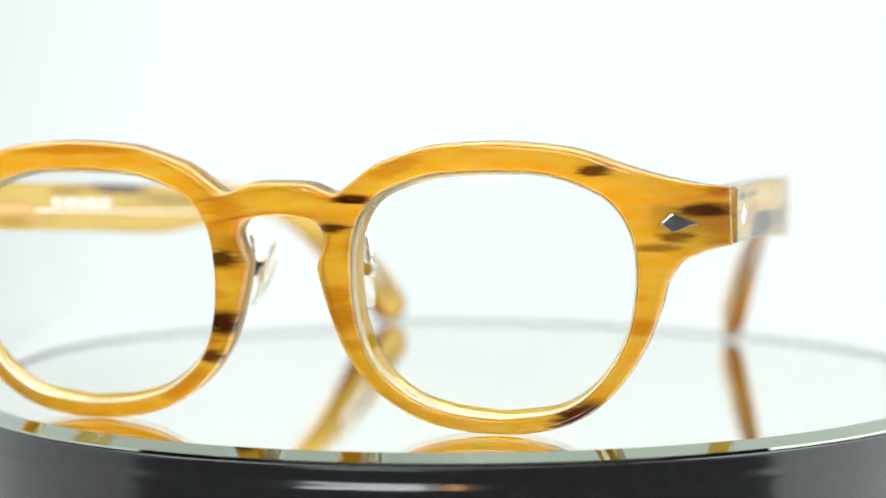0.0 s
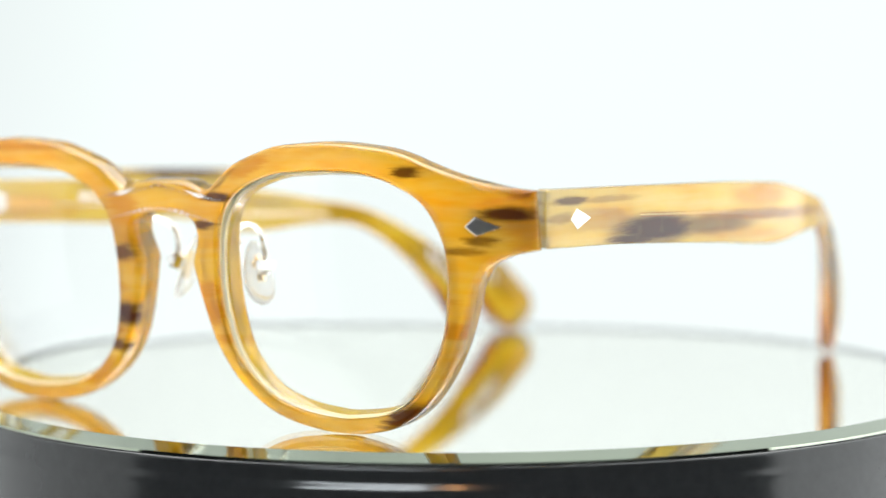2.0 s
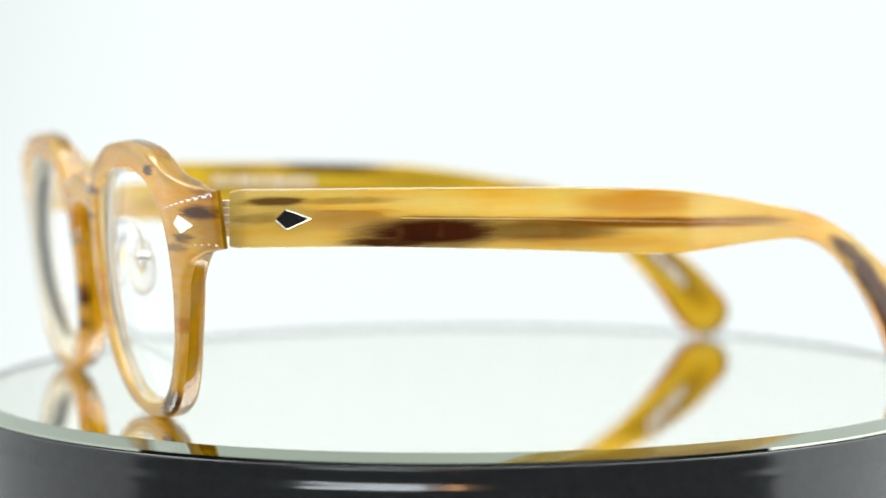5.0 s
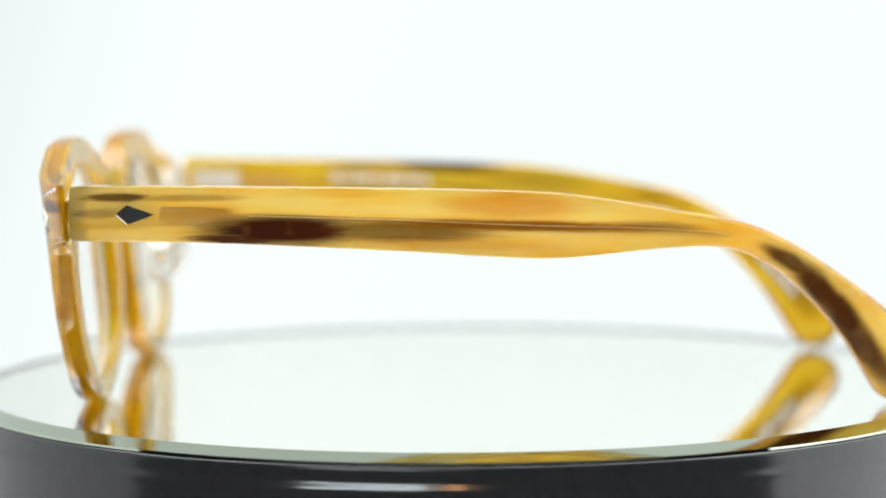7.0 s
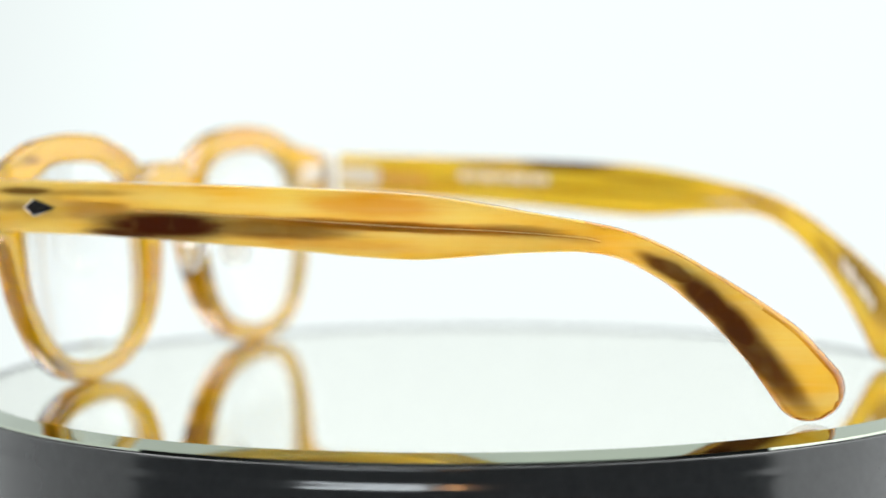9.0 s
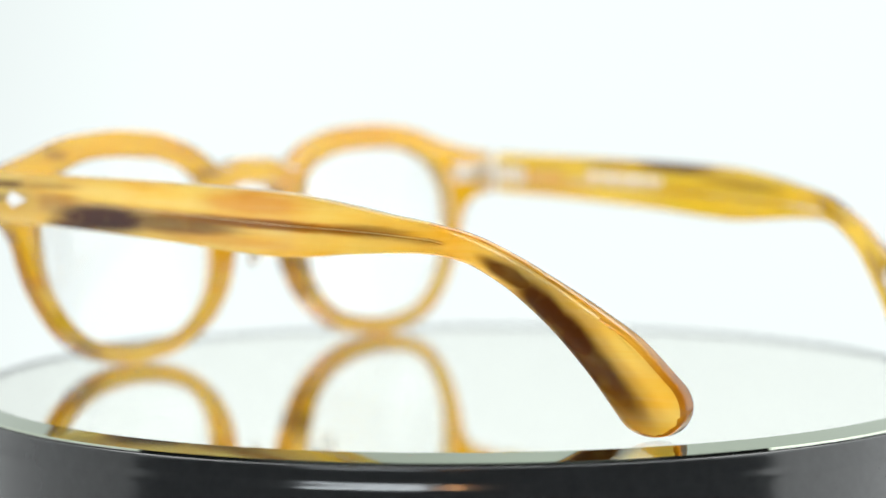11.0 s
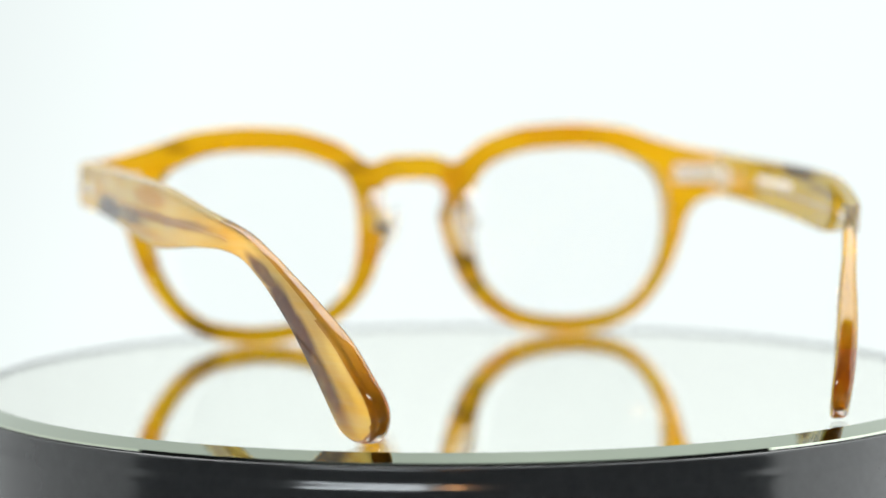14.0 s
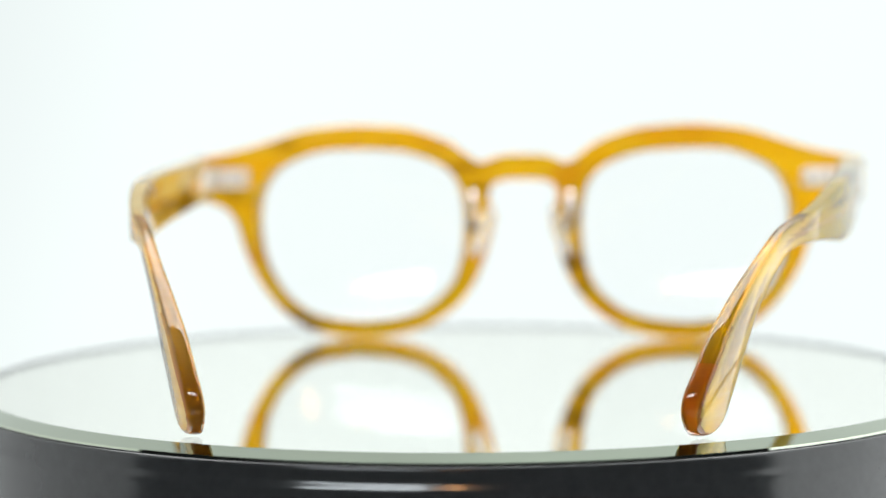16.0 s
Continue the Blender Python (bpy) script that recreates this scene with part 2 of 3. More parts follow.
def even(points, step):
    """Points at even steps along a line of points, ends kept."""
    out, left = [points[0]], step
    for a, b in zip(points, points[1:]):
        d = (b - a).length
        at = 0.0
        while d - at > left:
            at += left
            out.append(a.lerp(b, at / d))
            left = step
        left -= d - at
    if (out[-1] - points[-1]).length > step * 0.3:
        out.append(points[-1])
    else:
        out[-1] = points[-1]
    return out


def loft(bm, loops, close=True, caps=True):
    """Skin a row of loops of equal length."""
    rows = [[bm.verts.new(p) for p in lp] for lp in loops]
    n = len(rows[0])
    for a, b in zip(rows, rows[1:]):
        for i in range(n if close else n - 1):
            j = (i + 1) % n
            bm.faces.new((a[i], a[j], b[j], b[i]))
    if caps:
        bm.faces.new(rows[0][::-1])
        bm.faces.new(rows[-1])
    return rows


def tube(bm, path, radius, sides=10):
    """A round wire along a path."""
    loops, side = [], None
    for i, p in enumerate(path):
        d = (path[min(i + 1, len(path) - 1)] - path[max(i - 1, 0)]).normalized()
        if side is None:
            side = d.orthogonal().normalized()
        side = (side - d * side.dot(d)).normalized()
        up = d.cross(side)
        loops.append([p + radius * (math.cos(a) * side + math.sin(a) * up) for a in (2 * math.pi * k / sides for k in range(sides))])
    loft(bm, loops)


def lathe(bm, profile, sides=256):
    """Turns (radius, height) points round the z axis."""
    rows = [[bm.verts.new((r * math.cos(2 * math.pi * k / sides), r * math.sin(2 * math.pi * k / sides), z)) for k in range(sides)]
            if r > 1e-7 else [bm.verts.new((0, 0, z))] for r, z in profile]
    for a, b in zip(rows, rows[1:]):
        for k in range(sides):
            j = (k + 1) % sides
            if len(a) == 1:
                bm.faces.new((a[0], b[j], b[k]))
            elif len(b) == 1:
                bm.faces.new((a[k], a[j], b[0]))
            else:
                bm.faces.new((a[k], a[j], b[j], b[k]))


def rounded_box(bm, size, bevel, m=Matrix()):
    made = bmesh.ops.create_cube(bm, size=1.0, matrix=m @ Matrix.Diagonal((*size, 1)))
    edges = {e for v in made["verts"] for e in v.link_edges}
    bmesh.ops.bevel(bm, geom=list(edges), offset=bevel, segments=3, affect="EDGES", profile=0.5)


def smoothstep(a, b, x):
    t = min(max((x - a) / (b - a), 0.0), 1.0)
    return t * t * (3 - 2 * t)


# ---- the studio: a glowing white tent, open to a dim room on the camera's side ----
def slab(name, size, at, mat, label, category):
    bm = bmesh.new()
    rounded_box(bm, size, 0.002)
    ob = part(name, bm, mat)
    ob.location = at
    return tagged(ob, label, category, kind="structure")


slab("backdrop", (1.9, 0.02, 1.6), (0.0, 0.95, 0.39), MAT_BACK, "seamless white cloth with painted-in glow behind the turntable", "backdrop")
slab("wall_west", (0.02, 1.28, 1.5), (-0.93, 0.30, 0.42), MAT_WEST, "white glowing cloth side of the light tent", "tent wall")
slab("wall_east", (0.02, 1.36, 1.5), (0.93, 0.26, 0.42), MAT_EAST, "white glowing cloth side of the light tent", "tent wall")
slab("ceiling", (1.9, 0.89, 0.02), (0.0, 0.495, 1.18), MAT_TOP, "white glowing cloth top of the light tent", "tent ceiling")
slab("floor", (1.9, 2.6, 0.02), (0.0, -0.36, -0.41), MAT_SHEET, "smooth white cloth floor of the light tent", "floor")
slab("plinth", (0.15, 0.15, 0.348), (0.0, 0.0, -0.226), MAT_ROOM, "dark square plinth that carries the turntable", "plinth")
slab("table_top", (2.4, 0.9, 0.03), (0.0, -1.12, -0.12), MAT_ROOM, "dark table top before the turntable", "table")
slab("wall_south", (3.2, 0.04, 2.6), (0.0, -1.8, 0.5), MAT_ROOM, "dim grey wall of the room behind the camera", "wall")
slab("room_ceiling", (3.2, 1.7, 0.03), (0.0, -0.965, 1.78), MAT_ROOM, "dim grey ceiling of the room", "ceiling")
slab("window_1", (0.95, 0.02, 0.32), (-0.72, -1.76, 0.99), MAT_WINDOW, "bright daylight window behind the camera", "window")
slab("led_panel", (0.26, 0.05, 0.01), (-0.05, 0.085, 1.10), MAT_LED, "slim white light panel under the tent top", "lamp")
slab("lamp_glow", (0.12, 0.03, 0.20), (-0.06, -1.75, 0.99), MAT_WARM, "small warm lamp on the wall behind the camera", "lamp")


# ---- turntable ----
def turntable():
    ob = empty("turntable", pose(0, 0, -0.052))
    tagged(ob, "round glossy black plastic turntable base with rounded rim", "turntable")
    bm = bmesh.new()
    R = 0.0938
    # the platter under the mirror: small fillet at the top, an upright band, then a flare that ends in a bead
    lathe(bm, [(0, 0.030), (R + 0.0006, 0.030), (R + 0.00100, 0.0305), (R + 0.00102, 0.0440), (R + 0.00105, 0.0457), (R + 0.00108, 0.0463), (R + 0.00102, 0.0466),
               (R + 0.00084, 0.0471), (R + 0.00066, 0.0475), (R + 0.00056, 0.0478), (R + 0.00050, 0.0481), (R + 0.00036, 0.0490), (R + 0.00028, 0.0497),
               (R + 0.00016, 0.04995), (R - 0.0001, 0.05015), (R - 0.0006, 0.0502), (0, 0.0502)])
    part("platter", bm, MAT_BLACK, ob, "glossy black platter with rounded rim")
    bm = bmesh.new()
    lathe(bm, [(0, 0.006), (R - 0.004, 0.006), (R - 0.0015, 0.008), (R - 0.001, 0.012), (R - 0.001, 0.0298), (0, 0.0298)])
    part("base", bm, MAT_BLACK, ob)
    for q in range(4):
        bm = bmesh.new()
        lathe(bm, [(0, 0), (0.007, 0), (0.008, 0.001), (0.008, 0.0062), (0, 0.0062)], 24)
        a = math.pi / 4 + q * math.pi / 2
        bmesh.ops.translate(bm, vec=(0.07 * math.cos(a), 0.07 * math.sin(a), 0), verts=bm.verts)
        part("rubber_foot", bm, MAT_ROOM, ob)
    return ob


def mirror():
    """A glass plate with its silvering underneath."""
    ob = empty("round_mirror", pose(0, 0, 0))
    tagged(ob, "round silver mirror with pale greenish slanted rim on the turntable", "mirror")
    R, top, low = 0.0935, -0.0003, -0.00172
    bm = bmesh.new()
    lathe(bm, [(0, top), (R - 0.0035, top), (R, top - 0.00102), (R, low + 0.0001), (R - 0.0001, low + 0.0001), (R - 0.0003, low), (0, low)])
    glass = part("glass_plate", bm, MAT_GLASS, ob, "clear glass plate with slanted rim", sharp=6)
    glass.data.materials.append(MAT_EDGE)
    glass.data.materials.append(MAT_MIRROR)
    for f in glass.data.polygons:
        f.material_index = 1 if abs(f.normal.z) < 0.995 else (2 if f.normal.z < 0 else 0)
    bm = bmesh.new()
    lathe(bm, [(0, low - 0.00002), (R - 0.0004, low - 0.00002), (R - 0.0004, low - 0.00006), (0, low - 0.00006)])
    part("silvering", bm, MAT_MIRROR, ob, "bright silver backing")
    return ob


TURNTABLE = turntable()
MIRROR = mirror()

# ---- eyeglasses, in millimetres: x across the front, y towards the ear tips, z up ----
HALF = [(0, 39.45), (3.4, 39.4), (5.6, 39.1), (7.6, 38.3), (9.1, 37.8), (10.4, 38.2), (12.3, 39.5), (14.9, 41.4), (17.5, 42.8), (23.5, 44.75), (27.4, 45.4), (36.9, 45.9),
        (46.1, 45.2), (50.6, 44.3), (55.0, 42.85), (59.4, 41.5), (63.6, 40.4), (67.5, 39.65), (72.2, 39.15)]
UNDER = [(72.3, 30.3), (69.6, 29.7), (67.2, 28.8), (65.2, 27.7), (63.9, 26.1), (62.8, 24.1), (61.8, 20.6), (59.3, 14.5), (55.3, 8.5),
         (50.5, 4.0), (44.7, 1.35), (37.5, 0.1), (33.7, 0.05), (26, 1.1), (20.2, 3.1), (14.5, 7.0), (10.4, 12.3), (7.9, 18.5), (6.2, 24.9),
         (6.1, 26.6), (7.2, 29.4), (7.4, 30.9), (6.9, 32.4), (5.4, 33.5), (3.2, 33.95), (0, 34.05)]
OPENING = [(36.6, 41.6), (43.5, 41.3), (49.4, 39.7), (54.7, 36.7), (57.8, 31.5), (58.5, 25.5), (57.7, 18.9), (55.6, 13.4), (51.5, 7.9),
           (46, 4.3), (38.7, 2.9), (33.9, 2.75), (26.7, 3.6), (20.4, 5.9), (14.8, 11.0), (12.4, 17.4), (11.75, 24.6), (12.4, 31.0),
           (14.4, 35.3), (18.1, 38.4), (25.1, 40.8), (30.9, 41.4)]
CENTRE = Vector((35, 30))


def front_y(u, z):
    """Where the front's face lies: leaning, slightly bowed, swept back at the end pieces."""
    u = abs(u)
    return -66.0 - 0.102 * z + 0.0004 * u * u + (0.021 * (u - 58) ** 2 if u > 58 else 0.0)


def front_depth(u):
    return 4.0 - 2.7 * smoothstep(64, 72, abs(u)) + 0.4 * (1 - smoothstep(50, 62, abs(u))) + 1.1 * (1 - smoothstep(9, 22, abs(u)))


def cross(a, b):
    return a.x * b.y - a.y * b.x


def meet(direction, loop):
    """The farthest point where the ray from CENTRE meets a closed loop, and the loop's tangent there."""
    best = None
    for a, b in zip(loop, loop[1:] + loop[:1]):
        e = b - a
        den = cross(direction, e)
        if abs(den) < 1e-9:
            continue
        w = a - CENTRE
        t, s = cross(w, e) / den, cross(w, direction) / den
        if t > 0 and -1e-6 <= s <= 1 + 1e-6 and (best is None or t > best[0]):
            best = (t, a + e * s, e.normalized())
    return best[1], best[2]


FACE = [k / 9 for k in range(1, 9)]


def front_half(bm, side):
    """One half of the front as strips that run from the opening to the outline, with rounded edges."""
    top, low = even(spline(HALF, False), 0.55), even(spline(UNDER, False), 0.55)
    end = even([top[-1], low[0]], 0.7)[1:-1]
    mid = even([low[-1], top[0]], 0.7)[1:-1]
    ring = top + end + low + mid
    ring_kind = [0] * (len(top) + len(end) + len(low)) + [1] * len(mid)
    hole = spline(OPENING, True, 14)
    n, loops = len(ring), []
    for i, p in enumerate(ring):
        t = (ring[(i + 1) % n] - ring[i - 1]).normalized()
        out_n = Vector((-t.y, t.x))
        q, tq = meet((p - CENTRE).normalized(), hole)
        in_n = Vector((-tq.y, tq.x))
        if in_n.dot(CENTRE - q) < 0:
            in_n = -in_n
        if abs(p.x) < 1e-6:
            out_n = Vector((0, math.copysign(1.0, p.y - 37.4)))
        row = []

        def add(pt, depth):
            T = front_depth(pt.x)
            z = pt.y - 0.8 * (1 - pt.y / 46) + 0.10 * depth * T
            row.append(Vector((side * pt.x, front_y(pt.x, pt.y) + depth * T, z)) * MM)

        def rim(base, nrm, inset, depth):
            add(base - nrm * inset, depth)

        flat = 1 if ring_kind[i] else 0
        o = (lambda d: 0.0) if flat else (lambda d: d)
        for inset, depth in ((-1.1, 0.82), (-0.6, 0.47), (0.1, 0.42), (0.1, 0.20), (0.0, 0.16), (0.0, 0.12), (0.1, 0.05), (0.3, 0.012), (0.55, 0.0)):
            rim(q, in_n, inset, depth)
        a, b = q - in_n * 0.55, p - out_n * o(0.95)
        for f in FACE:
            add(a.lerp(b, f), 0.0)
        for inset, depth in ((0.95, 0.0), (0.6, 0.02), (0.28, 0.08), (0.08, 0.19), (0.0, 0.34), (0.0, 0.72), (0.12, 0.89), (0.36, 0.975), (0.7, 1.0)):
            rim(p, out_n, o(inset), depth)
        a, b = p - out_n * o(0.7), q + in_n * 0.6
        for f in FACE:
            add(a.lerp(b, f), 1.0)
        for inset, depth in ((-0.6, 1.0), (-0.9, 0.97), (-1.05, 0.91)):
            rim(q, in_n, inset, depth)
        loops.append(row)
    rows = [[bm.verts.new(v) for v in lp] for lp in loops]
    m = len(rows[0])
    for k in range(n):
        a, b = rows[k], rows[(k + 1) % n]
        seam = (ring_kind[k] or abs(ring[k].x) < 1e-6) and (ring_kind[(k + 1) % n] or abs(ring[(k + 1) % n].x) < 1e-6)
        for i in range(m):
            j = (i + 1) % m
            if seam and 9 + len(FACE) <= i <= 16 + len(FACE):
                continue
            f = bm.faces.new((a[i], a[j], b[j], b[i]))
            f.material_index = 1 if 1 <= i <= 3 else (3 if 21 <= i <= 22 else 2 if i >= 23 or i == 0 else 0)


def glasses_front(parent):
    bm = bmesh.new()
    front_half(bm, 1)
    front_half(bm, -1)
    bmesh.ops.remove_doubles(bm, verts=[v for v in bm.verts if abs(v.co.x) < 0.0002], dist=0.00012)
    front = part("frame_front", bm, MAT_FRONT, parent, "marbled amber acetate front with keyhole bridge", sharp=50)
    front.data.materials.append(MAT_GROOVE)
    front.data.materials.append(MAT_INNER)
    front.data.materials.append(MAT_CUT)
    return front


LENS_CENTRE = Vector((35.0, 22.5))
OPTICAL_CENTRE = Vector((25.0, 22.5))
LENS_POWER = -1.75


def lens(parent, side):
    """A thin meniscus lens, hollower behind than it bulges in front, held in the groove of the rim."""
    edge = spline(OPENING, True, 5)
    rf = 88.0
    rings = [k / 14 for k in range(1, 15)]

    def at(pt, back):
        r2 = (pt - LENS_CENTRE).length_squared
        y = front_y(35.0, pt.y) - 2.1 + r2 / (2 * rf)
        if back:
            y += 1.1 - (pt - OPTICAL_CENTRE).length_squared * LENS_POWER / 560.0
        return Vector((side * pt.x, y, pt.y - 0.6 * (1 - pt.y / 46))) * MM

    bm = bmesh.new()
    loops = []
    for back in (0, 1):
        for f in (rings if not back else rings[::-1]):
            loops.append([at(LENS_CENTRE.lerp(p, f * 0.998), back) for p in edge])
    rows = loft(bm, loops, caps=False)
    for row, back in ((rows[0], 0), (rows[-1], 1)):
        tip = bm.verts.new(at(LENS_CENTRE, back))
        for i in range(len(row)):
            bm.faces.new((tip, row[i], row[(i + 1) % len(row)]))
    ob = part("lens", bm, MAT_LENS, parent, "clear coated lens with pale ground edge", sharp=35)
    ob.data.materials.append(MAT_GROUND)
    for f in ob.data.polygons:
        if abs(f.normal.y) < 0.6:
            f.material_index = 1
    ob.visible_shadow = False
    return ob


# centre line (y, z) and half height of a temple
TEMPLE = [(-61.5, 34.65, 4.45), (-50, 34.4, 4.5), (-36.2, 34.1, 4.6), (-8, 33.1, 5.1), (7, 32.3, 5.4), (17.5, 31.8, 5.28), (27.9, 31.45, 4.15),
          (35.7, 31, 3.18), (43.5, 30.35, 2.5), (49.8, 28.8, 2.4), (56, 25.6, 2.65), (60.2, 22.6, 3.0), (64.3, 19.3, 3.5), (68.3, 15.6, 4.15),
          (72.2, 11.5, 4.85), (76.6, 5.4, 5.35)]


def temple_x(y):
    """How far out the temple's outer face lies: it curves in towards the ear tip."""
    return -1.78e-5 * y ** 3 - 1.4288e-3 * y ** 2 - 0.07264 * y + 69.7


def temple_thick(y):
    return 4.0 - 1.5 * smoothstep(-50, 46, y) + 1.2 * smoothstep(54, 74, y)


def tuck(y, side):
    """How far the bent end lies further in than the sweep of the temple."""
    return (1.7 if side < 0 else 0.7) * (smoothstep(40, 52, y) - smoothstep(60, 78, y))


def temple_body(parent, side, mat, label):
    """Sections along the centre line, each a rounded rectangle, closed by a round tip."""
    line = even(spline([Vector(p) for p in TEMPLE], False, 14), 1.0)
    end = line[-1]
    d = (line[-1] - line[-3])
    d = Vector((d.x, d.y, 0)).normalized()
    cap_r = end.z
    for k in range(1, 15):
        a = math.pi / 2 * k / 14.4
        line.append(Vector((end.x + d.x * cap_r * math.sin(a) * 1.02, end.y + d.y * cap_r * math.sin(a) * 1.02, cap_r * math.cos(a))))
    body_rows = len(line) - 14
    flare = 0.5 if side > 0 else 0.4
    loops = []
    for i, p in enumerate(line):
        a, b = line[max(i - 1, 0)], line[min(i + 1, len(line) - 1)]
        t = Vector((b.x - a.x, b.y - a.y)).normalized()
        up = Vector((-t.y, t.x))
        h = p.z
        thick = temple_thick(p.x)
        r = min(0.38 + 0.8 * smoothstep(36, 52, p.x), h * 0.55)
        if i < 2:
            h, r = h - (0.25 if i == 0 else 0.0), r
        lp = []
        for cx, cz, start in ((0, 1, 0), (-thick, 1, 90), (-thick, -1, 180), (0, -1, 270)):
            for k in range(5):
                ang = radians(start + 22.5 * k)
                dx = (cx - r if cx == 0 else cx + r) + r * math.cos(ang)
                if i >= body_rows:
                    dx = -thick / 2 + (dx + thick / 2) * (1 - 0.62 * ((i - body_rows + 1) / 14) ** 2.5)
                dz = cz * (h - r) + r * math.sin(ang)
                y, z = p.x + up.x * dz, p.y + up.y * dz
                mitre = -dx * 0.75 * (1 - smoothstep(-62.2, -53, p.x))
                lp.append(Vector((side * (temple_x(0.5 * (p.x + y)) - tuck(p.x, side) + flare * smoothstep(42, 80, p.x) + dx), y + mitre, z)) * MM)
        loops.append(lp)
    bm = bmesh.new()
    loft(bm, loops)
    temple = part("temple", bm, mat, parent, label, sharp=60)
    # the bent end's narrow edges are painted deeper, as light absorbed end-on; the left tip as refraction
    temple.data.materials.append(MAT_CUT if side < 0 else MAT_CUT_BROWN)
    temple.data.materials.append(MAT_TIP)
    for f in temple.data.polygons:
        if f.center.y > 44 * MM and abs(f.normal.x) < 0.75:
            f.material_index = 2 if side < 0 and f.center.z < 11.5 * MM else 1
    return temple


def kite(name, parent, origin, along, up, length, height, label, mat):
    """A small kite-shaped rivet plate with a bevelled rim."""
    nrm = along.cross(up).normalized()
    if nrm.dot(Vector((origin.x, -0.02, 0))) < 0:
        nrm = -nrm
    shape = [(-0.42, 0), (-0.12, 0.5), (0.58, 0), (-0.12, -0.5)]
    bm = bmesh.new()
    loops = []
    for s, lift in ((1.0, -0.4), (1.0, 0.06), (0.9, 0.16)):
        lp = []
        for k, (a, b) in enumerate(shape):
            lp.append(origin + along * (a * length * s) * MM + up * (b * height * s) * MM + nrm * lift * MM)
        loops.append(lp)
    loft(bm, loops)
    return part(name, bm, mat, parent, label, smooth=False)


def nose_pad(parent, side):
    """A looped wire arm from the rim, a screwed mount and an oval pad with a gold anchor in it."""
    arm_path = [(10.3, -64.0, 29.2), (10.5, -62.6, 30.9), (10.7, -60.6, 32.0), (10.6, -58.2, 31.9), (10.3, -56.2, 30.6), (10.2, -55.2, 28.6), (10.3, -55.0, 26.6), (10.5, -55.3, 25.4)]
    bm = bmesh.new()
    tube(bm, spline([Vector((side * x, y, z)) * MM for x, y, z in arm_path], False, 8), 0.5 * MM)
    arm = part("pad_arm", bm, MAT_STEEL, parent, "bent steel nose pad arm")
    bm = bmesh.new()
    rounded_box(bm, (0.9 * MM, 4.0 * MM, 3.0 * MM), 0.4 * MM, pose(side * 10.6 * MM, -63.6 * MM, 28.6 * MM, 0, 0, -10 * side))
    part("arm_foot", bm, MAT_STEEL, arm, "steel foot of the arm in the rim")
    tilt = (0, -20 * side, -20 * side)
    bm = bmesh.new()
    for dy in (-0.95, 0.95):
        rounded_box(bm, (2.2 * MM, 0.45 * MM, 2.6 * MM), 0.2 * MM, pose(side * 9.7 * MM, (-55.2 + dy) * MM, 24.6 * MM, *tilt))
    part("pad_mount", bm, MAT_STEEL, arm, "forked steel pad mount")
    bm = bmesh.new()
    bmesh.ops.create_cone(bm, cap_ends=True, segments=16, radius1=0.95 * MM, radius2=0.95 * MM, depth=2.9 * MM, matrix=pose(side * 10.6 * MM, -55.3 * MM, 24.9 * MM, 90, 0, 0))
    part("screw", bm, MAT_STEEL, arm)
    # an oval shell, wider below, hollowed towards the rim
    bm = bmesh.new()
    bmesh.ops.create_uvsphere(bm, u_segments=28, v_segments=18, radius=1.0)
    for v in bm.verts:
        z = v.co.z
        wide = 3.1 * (1 - 0.22 * z)
        v.co = Vector((v.co.x * 1.0 + 0.5 * z * z, v.co.y * wide, z * 5.9))
    set_in = pose(side * 8.0 * MM, -54.6 * MM, 23.3 * MM, *tilt) @ Matrix.Diagonal((side * MM, MM, MM, 1))
    bmesh.ops.transform(bm, matrix=set_in, verts=bm.verts)
    pad = part("nose_pad", bm, MAT_PAD, parent, "milky clear oval silicone nose pad")
    bm = bmesh.new()
    rounded_box(bm, (0.5, 1.5, 4.6), 0.2, Matrix.Translation((0.95, 0, 0.6)))
    rounded_box(bm, (0.5, 2.8, 1.3), 0.2, Matrix.Translation((1.0, 0, 1.4)))
    rounded_box(bm, (1.4, 1.0, 1.4), 0.2, Matrix.Translation((1.5, 0, 1.4)))
    bmesh.ops.transform(bm, matrix=set_in, verts=bm.verts)
    part("anchor", bm, MAT_GOLD, pad, "pale gold anchor plate")


